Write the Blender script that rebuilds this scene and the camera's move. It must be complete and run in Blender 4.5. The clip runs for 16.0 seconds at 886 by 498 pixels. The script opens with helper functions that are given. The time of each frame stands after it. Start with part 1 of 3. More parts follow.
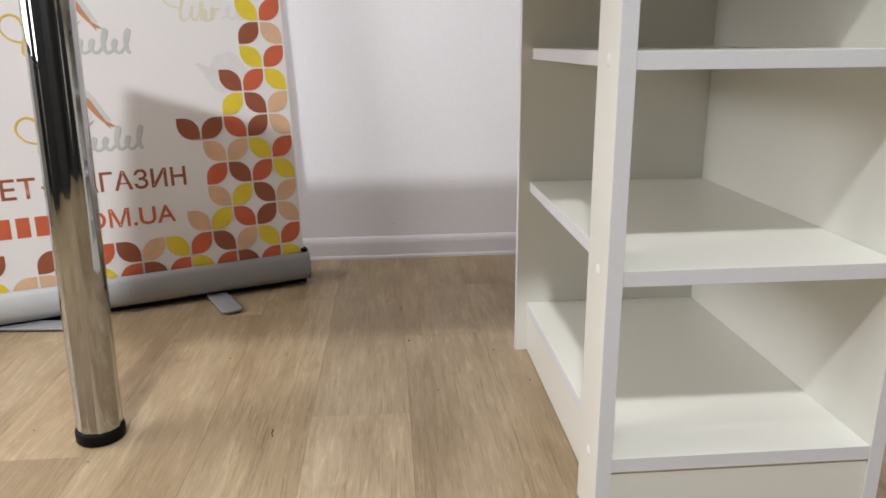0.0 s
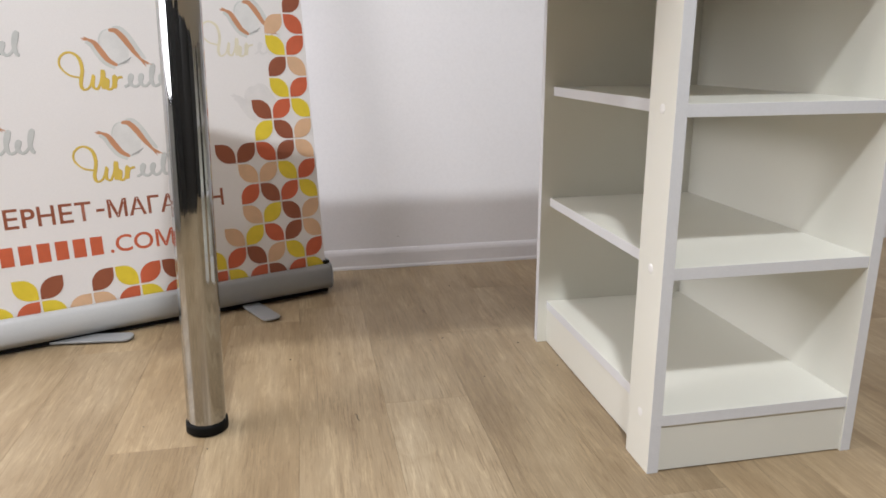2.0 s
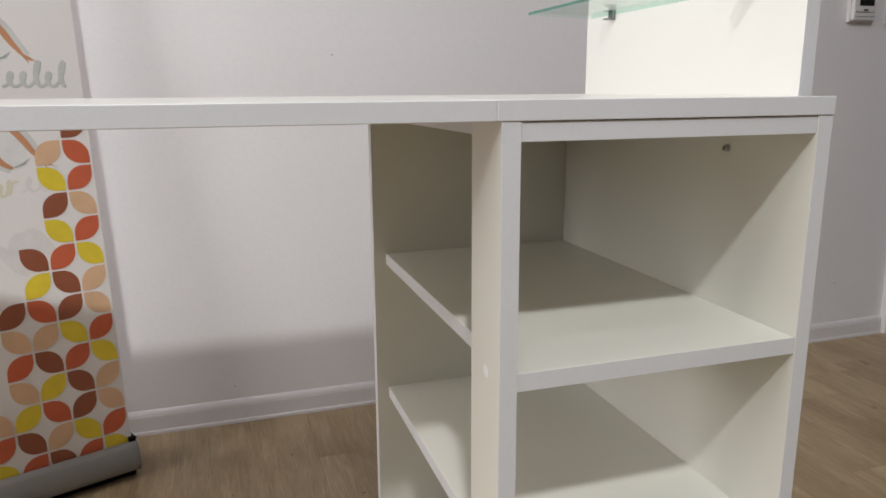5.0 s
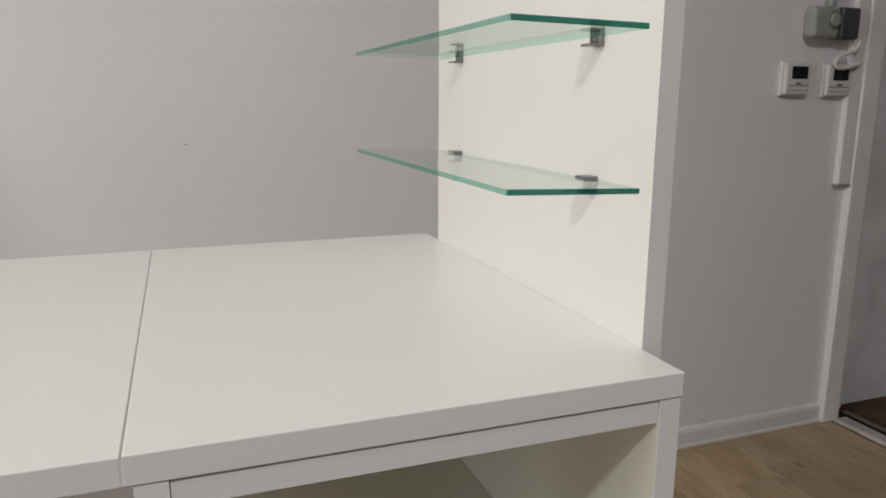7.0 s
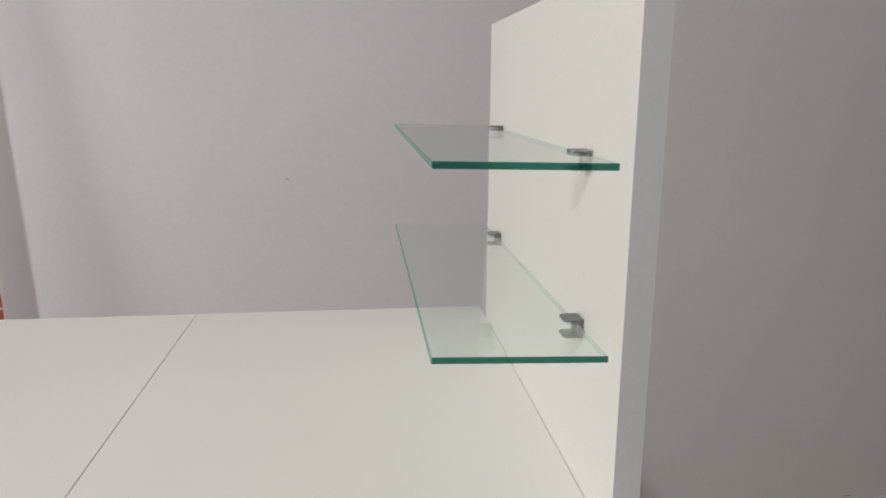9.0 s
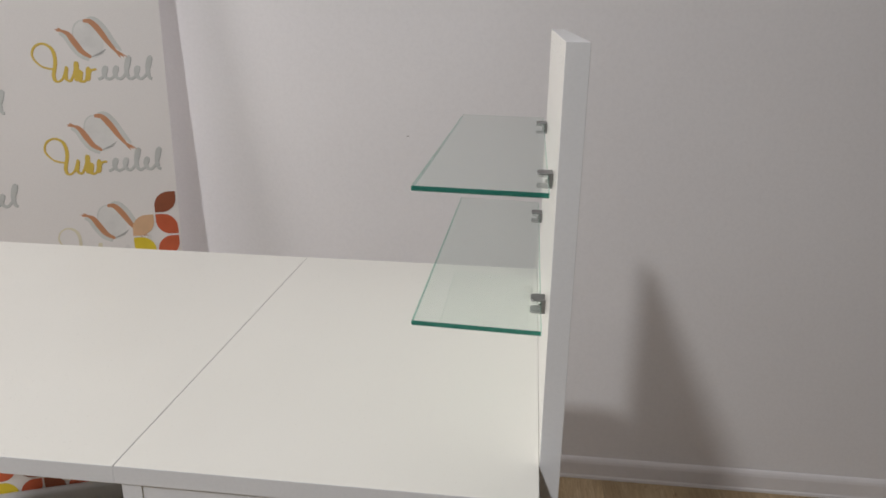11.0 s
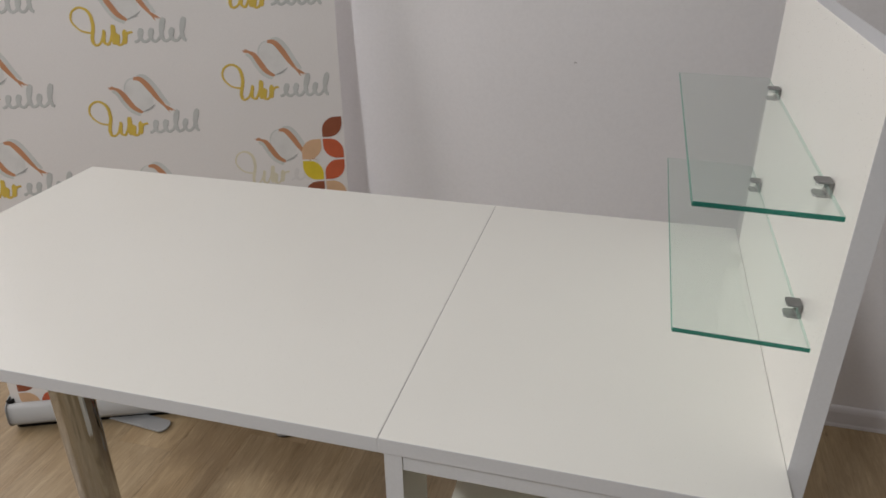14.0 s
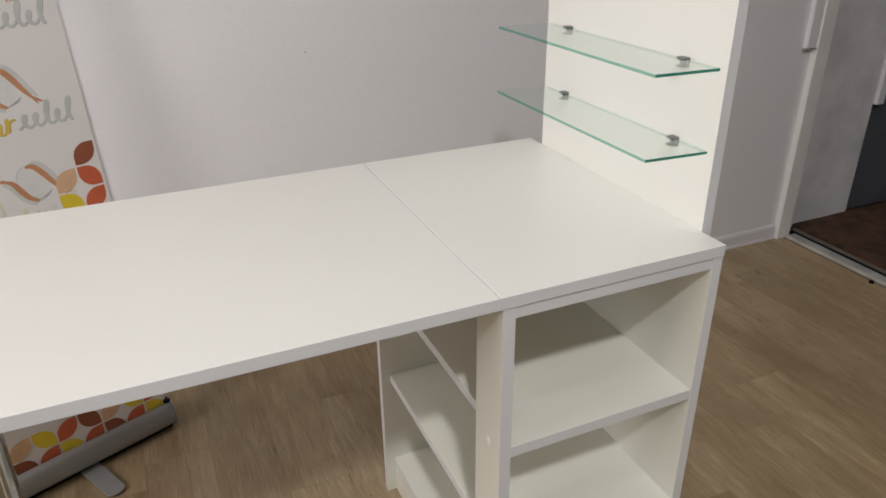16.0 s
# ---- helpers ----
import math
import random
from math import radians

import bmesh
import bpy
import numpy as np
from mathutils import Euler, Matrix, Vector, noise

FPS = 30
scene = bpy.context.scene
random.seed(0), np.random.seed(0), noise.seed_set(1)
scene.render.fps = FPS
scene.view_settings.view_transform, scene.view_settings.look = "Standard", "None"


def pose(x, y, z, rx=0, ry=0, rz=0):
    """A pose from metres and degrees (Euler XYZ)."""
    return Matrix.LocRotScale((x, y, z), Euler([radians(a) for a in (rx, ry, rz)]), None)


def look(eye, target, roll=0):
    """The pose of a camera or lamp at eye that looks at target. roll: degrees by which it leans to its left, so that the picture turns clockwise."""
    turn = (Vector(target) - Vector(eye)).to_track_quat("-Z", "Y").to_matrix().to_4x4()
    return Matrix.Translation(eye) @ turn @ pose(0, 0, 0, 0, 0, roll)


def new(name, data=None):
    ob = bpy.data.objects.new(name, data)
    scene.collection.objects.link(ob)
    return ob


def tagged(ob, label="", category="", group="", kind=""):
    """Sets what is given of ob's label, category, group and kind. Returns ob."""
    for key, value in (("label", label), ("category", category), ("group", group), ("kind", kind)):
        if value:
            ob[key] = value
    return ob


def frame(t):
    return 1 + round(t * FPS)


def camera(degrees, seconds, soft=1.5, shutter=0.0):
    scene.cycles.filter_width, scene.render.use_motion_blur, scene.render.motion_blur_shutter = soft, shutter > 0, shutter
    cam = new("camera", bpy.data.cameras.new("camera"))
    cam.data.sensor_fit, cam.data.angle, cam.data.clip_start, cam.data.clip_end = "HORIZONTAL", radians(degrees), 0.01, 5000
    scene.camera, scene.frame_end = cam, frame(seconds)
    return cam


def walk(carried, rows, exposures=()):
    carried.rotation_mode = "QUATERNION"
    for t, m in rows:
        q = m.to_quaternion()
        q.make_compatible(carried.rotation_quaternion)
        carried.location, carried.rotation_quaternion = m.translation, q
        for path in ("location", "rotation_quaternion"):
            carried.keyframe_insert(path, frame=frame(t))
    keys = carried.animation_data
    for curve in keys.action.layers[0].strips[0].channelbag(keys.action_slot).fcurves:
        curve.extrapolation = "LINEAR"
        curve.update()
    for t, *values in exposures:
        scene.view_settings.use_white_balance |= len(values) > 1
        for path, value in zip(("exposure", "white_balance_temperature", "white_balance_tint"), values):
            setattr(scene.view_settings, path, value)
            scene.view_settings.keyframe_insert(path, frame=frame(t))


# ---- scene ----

# ---------------------------------------------------------------- camera
cam = camera(63.4, 16.0, soft=1.65, shutter=0.06)
PATH = [
    (0, (-0.544, -0.671, 0.528), (-0.404, 1.246, -0.024), -0.6),
    (0.5, (-0.613, -0.71, 0.561), (-0.344, 1.193, 0.009), -0.6),
    (1, (-0.675, -0.757, 0.58), (-0.349, 1.138, 0.032), -0.4),
    (1.5, (-0.741, -0.798, 0.574), (-0.387, 1.095, 0.033), -0.3),
    (2, (-0.784, -0.83, 0.581), (-0.419, 1.064, 0.054), -0.3),
    (2.5, (-0.778, -0.813, 0.613), (-0.408, 1.085, 0.101), -0.4),
    (3, (-0.739, -0.76, 0.649), (-0.365, 1.142, 0.157), -0.4),
    (3.2, (-0.715, -0.735, 0.656), (-0.335, 1.169, 0.177), -0.2),
    (5.5, (-0.492, -0.48, 0.799), (0.171, 1.358, 0.372), -0.5),
    (6, (-0.426, -0.433, 0.843), (0.292, 1.386, 0.425), -0.3),
    (6.5, (-0.363, -0.392, 0.886), (0.365, 1.424, 0.472), -0.1),
    (7, (-0.297, -0.356, 0.922), (0.376, 1.482, 0.511), 0.3),
    (7.5, (-0.248, -0.337, 0.959), (0.308, 1.538, 0.545), 0.3),
    (8, (-0.195, -0.322, 0.991), (0.22, 1.588, 0.569), 0.4),
    (8.5, (-0.161, -0.301, 1.002), (0.15, 1.627, 0.571), 0.4),
    (11, (-0.021, -0.449, 1.092), (-0.243, 1.437, 0.467), 0.7),
    (11.5, (0.059, -0.467, 1.13), (-0.329, 1.356, 0.405), 0.8),
    (12, (0.145, -0.458, 1.164), (-0.446, 1.286, 0.384), 0.8),
    (12.5, (0.146, -0.44, 1.199), (-0.586, 1.231, 0.379), 0.7),
    (13, (0.059, -0.424, 1.185), (-0.725, 1.193, 0.305), 0.6),
    (13.5, (-0.048, -0.43, 1.176), (-0.788, 1.192, 0.27), 0.0),
    (14, (-0.15, -0.444, 1.176), (-0.626, 1.272, 0.266), -0.7),
    (14.5, (-0.247, -0.468, 1.173), (-0.367, 1.309, 0.263), -0.9),
    (15, (-0.404, -0.508, 1.146), (-0.155, 1.261, 0.247), -0.6),
    (15.5, (-0.534, -0.559, 1.161), (-0.03, 1.159, 0.272), -0.8),
    (16, (-0.676, -0.631, 1.168), (0.03, 1.017, 0.282), -0.8),
]
walk(cam, [(t, look(eye, target, roll)) for t, eye, target, roll in PATH],
     exposures=[(0, -0.29, 6190, 10), (3, -0.30, 6190, 10), (5.5, -0.72, 6390, 10), (6.5, -0.88, 6480, 10), (7, -1.04, 6520, 10), (8.5, -1.10, 6480, 10), (11, -1.01, 6450, 10), (12, -0.94, 6450, 10), (13, -1.08, 6450, 10), (13.6, -1.21, 6450, 10), (14.2, -1.27, 6450, 10), (15, -1.10, 6490, 10), (15.5, -1.06, 6510, 10), (16, -0.92, 6520, 10)])

# ---------------------------------------------------------------- light
world = bpy.data.worlds.new("world")
scene.world = world
world.use_nodes = True
world.node_tree.nodes["Background"].inputs[0].default_value = (0.6, 0.65, 0.8, 1)
world.node_tree.nodes["Background"].inputs[1].default_value = 0.05


def ceiling_lamp(place, power, size, colour):
    data = bpy.data.lights.new("ceiling_lamp", "AREA")
    data.shape, data.size, data.energy, data.color = "DISK", size, power, colour
    ob = new("ceiling_lamp", data)
    ob.location = place
    return ob


ceiling_lamp((-0.84, -1.70, 2.84), 106, 0.22, (0.985, 0.985, 0.980))
ceiling_lamp((-0.84, -0.80, 2.84), 8, 0.22, (0.985, 0.985, 0.980))

# daylight through the window in the west wall
WIN_Y, WIN_Z, WIN_W, WIN_H = 0.19, 1.43, 1.72, 1.30
day = bpy.data.lights.new("window_daylight", "AREA")
day.shape, day.size, day.size_y, day.energy, day.color = "RECTANGLE", WIN_W - 0.1, WIN_H - 0.1, 85, (1.0, 0.950, 0.935)
day_ob = new("window_daylight", day)
day_ob.matrix_world = look((-2.80, WIN_Y, WIN_Z), (0.0, WIN_Y, WIN_Z + 0.36))


# ---------------------------------------------------------------- materials
def material(name, colour, rough=0.5, metal=0.0):
    m = bpy.data.materials.new(name)
    m.use_nodes = True
    b = m.node_tree.nodes["Principled BSDF"]
    b.inputs["Base Color"].default_value = (*colour, 1)
    b.inputs["Roughness"].default_value = rough
    b.inputs["Metallic"].default_value = metal
    return m


def add(m, kind, **settings):
    n = m.node_tree.nodes.new(kind)
    for key, value in settings.items():
        if key in n.inputs:
            n.inputs[key].default_value = value
    return n


def link(m, a, b):
    m.node_tree.links.new(a, b)


def principled(m):
    return m.node_tree.nodes["Principled BSDF"]


def coords(m, scale=(1, 1, 1), source="Object"):
    c = add(m, "ShaderNodeTexCoord")
    p = add(m, "ShaderNodeMapping")
    p.inputs["Scale"].default_value = scale
    link(m, c.outputs[source], p.inputs["Vector"])
    return p.outputs["Vector"]


def noise_of(m, vector, scale, detail=4.0, rough=0.55):
    n = add(m, "ShaderNodeTexNoise")
    n.inputs["Scale"].default_value = scale
    n.inputs["Detail"].default_value = detail
    n.inputs["Roughness"].default_value = rough
    link(m, vector, n.inputs["Vector"])
    return n.outputs["Fac"]


def ramp(m, fac, stops):
    r = add(m, "ShaderNodeValToRGB")
    els = r.color_ramp.elements
    while len(els) < len(stops):
        els.new(0.5)
    for e, (p, c) in zip(els, stops):
        e.position, e.color = p, (*c, 1)
    link(m, fac, r.inputs["Fac"])
    return r.outputs["Color"]


def mix(m, a, b, fac, mode="MIX"):
    n = m.node_tree.nodes.new("ShaderNodeMix")
    n.data_type, n.blend_type = "RGBA", mode
    for sock, val in ((n.inputs[0], fac), (n.inputs[6], a), (n.inputs[7], b)):
        if isinstance(val, (int, float)):
            sock.default_value = val
        elif isinstance(val, tuple):
            sock.default_value = (*val, 1)
        else:
            link(m, val, sock)
    return n.outputs[2]


def bump(m, height, strength, distance):
    n = add(m, "ShaderNodeBump")
    n.inputs["Strength"].default_value = strength
    n.inputs["Distance"].default_value = distance
    link(m, height, n.inputs["Height"])
    link(m, n.outputs["Normal"], principled(m).inputs["Normal"])


def mottled(name, colour, other, rough, scale, fine, strength, distance, metal=0.0, speck=0.35, spread=0.07):
    """A surface with large soft variation in colour and gloss, and fine relief."""
    m = material(name, colour, rough, metal)
    v = coords(m)
    big = noise_of(m, v, scale, 3)
    small = noise_of(m, v, fine, 6, 0.65)
    link(m, mix(m, ramp(m, big, [(0.35, colour), (0.68, other)]), ramp(m, small, [(0.3, (0.9, 0.9, 0.9)), (0.6, (1, 1, 1))]), speck, "MULTIPLY"),
         principled(m).inputs["Base Color"])
    r = add(m, "ShaderNodeMapRange")
    r.inputs["To Min"].default_value, r.inputs["To Max"].default_value = rough - spread, rough + spread
    link(m, small, r.inputs["Value"])
    link(m, r.outputs[0], principled(m).inputs["Roughness"])
    if strength:
        bump(m, small, strength, distance)
    return m


LAMINATE = mottled("white_laminate", (0.735, 0.722, 0.678), (0.755, 0.742, 0.698), 0.28, 3.0, 420, 0, 0, speck=0.05, spread=0.02)
# the tops' laminate, yellowed to paint warm bounce light inside the cabinet
CARCASS = mottled("bounce_tinted_laminate", (0.726, 0.719, 0.652), (0.746, 0.739, 0.672), 0.30, 3.0, 420, 0, 0, speck=0.05, spread=0.02)
EDGING = mottled("white_edging", (0.698, 0.702, 0.722), (0.718, 0.722, 0.742), 0.38, 6.0, 300, 0.08, 0.0004)
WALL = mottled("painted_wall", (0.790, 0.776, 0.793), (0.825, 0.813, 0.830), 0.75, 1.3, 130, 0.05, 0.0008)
# wall paint darkened for the unseen side wall, to hold back bounce light
SHADE_WALL = mottled("shade_wall", (0.32, 0.312, 0.292), (0.36, 0.352, 0.33), 0.8, 1.3, 130, 0.25, 0.00035)
# near-black for unseen walls: cuts bounce and darkens the chrome's reflections
DEEP_SHADE_WALL = mottled("deep_shade_wall", (0.020, 0.019, 0.017), (0.028, 0.026, 0.023), 0.8, 1.3, 130, 0.25, 0.00035)
CEILING = mottled("ceiling_paint", (0.74, 0.73, 0.72), (0.78, 0.77, 0.76), 0.85, 1.5, 90, 0.2, 0.001)
SKIRTING = mottled("skirting_paint", (0.72, 0.70, 0.715), (0.77, 0.75, 0.765), 0.45, 4.0, 60, 0.15, 0.001)
BLACK_PLASTIC = mottled("black_plastic", (0.004, 0.004, 0.004), (0.007, 0.007, 0.007), 0.6, 20, 300, 0.1, 0.0004)
principled(BLACK_PLASTIC).inputs["Specular IOR Level"].default_value = 0.12
SEAM_GREY = mottled("seam_grey", (0.36, 0.335, 0.315), (0.42, 0.39, 0.37), 0.6, 20, 300, 0.05, 0.0003)
CAP_PLASTIC = mottled("cap_plastic", (0.82, 0.81, 0.79), (0.84, 0.83, 0.81), 0.3, 20, 300, 0.05, 0.0003)
SCREW_STEEL = mottled("screw_steel", (0.30, 0.28, 0.26), (0.4, 0.38, 0.35), 0.35, 60, 400, 0.1, 0.0003, 1.0)
CLIP_METAL = mottled("clip_metal", (0.20, 0.20, 0.20), (0.27, 0.27, 0.265), 0.38, 60, 500, 0.12, 0.0003, 0.85)
ALUMINIUM = mottled("satin_aluminium", (0.40, 0.405, 0.405), (0.44, 0.445, 0.445), 0.58, 5, 220, 0.08, 0.0003, 0.0)
FOOT_METAL = mottled("painted_foot_steel", (0.33, 0.335, 0.34), (0.38, 0.385, 0.39), 0.5, 8, 240, 0.08, 0.0003, 0.3)
DARK_METAL = mottled("dark_metal", (0.05, 0.048, 0.045), (0.08, 0.075, 0.07), 0.4, 30, 300, 0.1, 0.0004, 0.7)
SHEET = mottled("banner_vinyl", (0.83, 0.80, 0.79), (0.85, 0.82, 0.81), 0.42, 2.5, 380, 0.1, 0.0003)
DEVICE_WHITE = mottled("device_white", (0.68, 0.67, 0.67), (0.71, 0.70, 0.70), 0.35, 20, 200, 0.05, 0.0003)
DISPLAY = material("dark_display", (0.01, 0.01, 0.009), 0.12)
DEVICE_GREY = mottled("socket_grey", (0.30, 0.31, 0.30), (0.34, 0.35, 0.34), 0.45, 20, 200, 0.1, 0.0004)
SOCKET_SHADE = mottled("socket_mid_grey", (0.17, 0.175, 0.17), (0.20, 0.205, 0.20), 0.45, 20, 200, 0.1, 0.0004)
SCUFF = mottled("scuff_grey", (0.42, 0.40, 0.40), (0.48, 0.46, 0.46), 0.7, 20, 200, 0.1, 0.0004)
DEVICE_DARK = mottled("socket_dark_grey", (0.05, 0.055, 0.055), (0.07, 0.075, 0.075), 0.4, 20, 200, 0.1, 0.0004)
TRIM_WHITE = mottled("frame_paint", (0.84, 0.82, 0.80), (0.76, 0.74, 0.72), 0.45, 7.0, 50, 0.25, 0.0015)
SILL = mottled("pale_sill", (0.58, 0.55, 0.51), (0.42, 0.39, 0.36), 0.5, 9.0, 60, 0.3, 0.0015)
PLASTER = mottled("worn_plaster", (0.86, 0.84, 0.86), (0.66, 0.645, 0.66), 0.75, 6.0, 45, 0.4, 0.002)
DOOR_BLUE = mottled("blue_grey_door_paint", (0.12, 0.13, 0.15), (0.09, 0.10, 0.115), 0.5, 5.0, 80, 0.15, 0.001)
WORN_SILL = mottled("worn_sill", (0.50, 0.48, 0.46), (0.36, 0.34, 0.32), 0.6, 14.0, 90, 0.3, 0.0015)
TARNISHED = mottled("tarnished_metal", (0.17, 0.15, 0.13), (0.11, 0.095, 0.08), 0.55, 20.0, 150, 0.2, 0.0008)
MAT = mottled("brown_coir", (0.062, 0.032, 0.017), (0.150, 0.074, 0.037), 0.95, 18, 260, 1.0, 0.008, speck=1.0)


def chrome():
    """Polished chrome with a few long, faint waves of a drawn tube."""
    m = material("chrome", (0.46, 0.465, 0.465), 0.05, 1.0)
    wave = noise_of(m, coords(m, (1, 1, 0.010)), 44, 2, 0.45)
    thin = noise_of(m, coords(m, (1, 1, 0.03)), 160, 2, 0.5)
    r = add(m, "ShaderNodeMapRange")
    r.inputs["To Min"].default_value, r.inputs["To Max"].default_value = 0.03, 0.09
    link(m, thin, r.inputs["Value"])
    link(m, r.outputs[0], principled(m).inputs["Roughness"])
    bump(m, wave, 1.0, 0.0090)
    return m


CHROME = chrome()


def clear_glass():
    """The upper face of a plate: it carries the gloss of both faces, and a thin pale green film."""
    m = bpy.data.materials.new("clear_glass")
    m.use_nodes = True
    t = m.node_tree
    t.nodes.clear()
    out = t.nodes.new("ShaderNodeOutputMaterial")
    clear, shine, blend, facing, power, level = (t.nodes.new(k) for k in ("ShaderNodeBsdfTransparent", "ShaderNodeBsdfGlossy", "ShaderNodeMixShader", "ShaderNodeLayerWeight", "ShaderNodeMath", "ShaderNodeMath"))
    clear.inputs[0].default_value = (0.985, 0.998, 0.992, 1)
    shine.inputs["Roughness"].default_value = 0.02
    # gloss rises from 8 % head-on towards the grazing view
    facing.inputs["Blend"].default_value = 0.5
    power.operation, level.operation = "POWER", "MULTIPLY_ADD"
    power.inputs[1].default_value = 4.0
    level.inputs[1].default_value, level.inputs[2].default_value = 0.82, 0.080
    t.links.new(facing.outputs["Facing"], power.inputs[0])
    t.links.new(power.outputs[0], level.inputs[0])
    t.links.new(level.outputs[0], blend.inputs[0])
    t.links.new(clear.outputs[0], blend.inputs[1])
    t.links.new(shine.outputs[0], blend.inputs[2])
    veil, film = t.nodes.new("ShaderNodeBsdfDiffuse"), t.nodes.new("ShaderNodeMixShader")
    veil.inputs[0].default_value = (0.74, 0.86, 0.81, 1)
    film.inputs[0].default_value = 0.04
    t.links.new(blend.outputs[0], film.inputs[1])
    t.links.new(veil.outputs[0], film.inputs[2])
    t.links.new(film.outputs[0], out.inputs[0])
    return m


def tinted_glass():
    """The lower face of a plate: the faint green of the glass."""
    m = bpy.data.materials.new("tinted_glass")
    m.use_nodes = True
    t = m.node_tree
    t.nodes.clear()
    out, clear = t.nodes.new("ShaderNodeOutputMaterial"), t.nodes.new("ShaderNodeBsdfTransparent")
    clear.inputs[0].default_value = (0.932, 0.984, 0.958, 1)
    t.links.new(clear.outputs[0], out.inputs[0])
    return m


GLASS, GLASS_UNDER = clear_glass(), tinted_glass()


def glass_edge(name, colour, clear_colour, body):
    """The ground rim, partly letting light through."""
    m = material(name, colour, 0.18)
    t = m.node_tree
    clear, blend = t.nodes.new("ShaderNodeBsdfTransparent"), t.nodes.new("ShaderNodeMixShader")
    clear.inputs[0].default_value = (*clear_colour, 1)
    blend.inputs[0].default_value = body
    t.links.new(clear.outputs[0], blend.inputs[1])
    t.links.new(principled(m).outputs[0], blend.inputs[2])
    t.links.new(blend.outputs[0], t.nodes["Material Output"].inputs[0])
    return m


# rim tones differ by facing, standing in for light refracted inside the plate
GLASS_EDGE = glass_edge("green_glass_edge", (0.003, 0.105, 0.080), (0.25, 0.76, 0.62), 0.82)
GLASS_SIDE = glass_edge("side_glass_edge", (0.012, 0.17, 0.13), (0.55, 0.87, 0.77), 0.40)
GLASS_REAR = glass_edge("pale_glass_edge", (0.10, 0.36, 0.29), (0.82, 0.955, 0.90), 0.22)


def oak():
    """Light oak vinyl plank, the grain along y, shifted and toned plank by plank."""
    m = material("oak_plank", (0.4, 0.28, 0.18), 0.42)
    info = add(m, "ShaderNodeObjectInfo")
    tex = add(m, "ShaderNodeTexCoord")
    shift = add(m, "ShaderNodeVectorMath")
    shift.operation = "MULTIPLY_ADD"
    comb = add(m, "ShaderNodeCombineXYZ")
    for i, k in enumerate((7.3, 31.7, 3.1)):
        mul = add(m, "ShaderNodeMath")
        mul.operation = "MULTIPLY"
        mul.inputs[1].default_value = k
        link(m, info.outputs["Random"], mul.inputs[0])
        link(m, mul.outputs[0], comb.inputs[i])
    shift.inputs[1].default_value = (1, 1, 1)
    link(m, tex.outputs["Object"], shift.inputs[0])
    link(m, comb.outputs[0], shift.inputs[2])

    def grain(scale, density, detail, rough, wander=0.0):
        p = add(m, "ShaderNodeMapping")
        p.inputs["Scale"].default_value = scale
        link(m, shift.outputs[0], p.inputs["Vector"])
        fac = noise_of(m, p.outputs[0], density, detail, rough)
        fac.node.inputs["Distortion"].default_value = wander
        return fac

    broad = grain((1, 0.16, 1), 11, 4, 0.55, 0.6)
    streak = grain((1, 0.10, 1), 60, 5, 0.62, 0.5)
    line = grain((1, 0.034, 1), 360, 5, 0.72, 0.5)
    fleck = grain((1, 0.065, 1), 210, 4, 0.66, 0.5)
    smear = grain((1, 0.11, 1), 85, 6, 0.74, 0.9)
    patch = grain((1, 0.30, 1), 13, 3, 0.6, 0.8)
    blot = grain((1, 0.5, 1), 7, 3, 0.5)
    smudge = grain((1, 0.55, 1), 17, 3, 0.6, 0.8)
    knot = grain((1, 0.5, 1), 26, 2, 0.5)
    sep = add(m, "ShaderNodeSeparateColor")
    link(m, info.outputs["Color"], sep.inputs[0])
    warm = ramp(m, broad, [(0.30, (0.286, 0.203, 0.112)), (0.5, (0.339, 0.249, 0.144)), (0.70, (0.383, 0.290, 0.176))])
    grey = ramp(m, broad, [(0.30, (0.240, 0.179, 0.107)), (0.5, (0.289, 0.222, 0.138)), (0.70, (0.336, 0.267, 0.175))])
    c = mix(m, warm, grey, sep.outputs[1])
    c = mix(m, c, ramp(m, streak, [(0.30, (0.80, 0.775, 0.74)), (0.48, (0.98, 0.98, 0.98)), (0.62, (1.10, 1.105, 1.11))]), 0.42, "MULTIPLY")
    # the grain comes and goes in patches, more of it on the greyer planks
    crisp = add(m, "ShaderNodeMath")
    crisp.operation = "MULTIPLY_ADD"
    crisp.inputs[1].default_value = 0.35
    link(m, sep.outputs[1], crisp.inputs[0])
    link(m, ramp(m, patch, [(0.36, (0.12, 0.12, 0.12)), (0.62, (0.75, 0.75, 0.75))]), crisp.inputs[2])
    crisp.use_clamp = True
    c = mix(m, c, ramp(m, line, [(0.38, (0.72, 0.69, 0.65)), (0.46, (1, 1, 1)), (0.53, (1, 1, 1)), (0.58, (1.16, 1.17, 1.18))]), crisp.outputs[0], "MULTIPLY")
    # pale worn smears, short flecks and thin dark pores
    c = mix(m, c, ramp(m, smear, [(0.38, (0.90, 0.885, 0.86)), (0.45, (1, 1, 1)), (0.54, (1, 1, 1)), (0.58, (1.16, 1.17, 1.18))]), 0.9, "MULTIPLY")
    c = mix(m, c, ramp(m, fleck, [(0.33, (0.80, 0.77, 0.73)), (0.40, (1, 1, 1)), (0.60, (1, 1, 1)), (0.68, (1.14, 1.145, 1.15))]), 0.8, "MULTIPLY")
    c = mix(m, c, ramp(m, blot, [(0.32, (0.82, 0.79, 0.75)), (0.62, (1.06, 1.06, 1.06))]), 0.85, "MULTIPLY")
    c = mix(m, c, ramp(m, smudge, [(0.28, (0.72, 0.68, 0.63)), (0.40, (1, 1, 1))]), 0.45, "MULTIPLY")
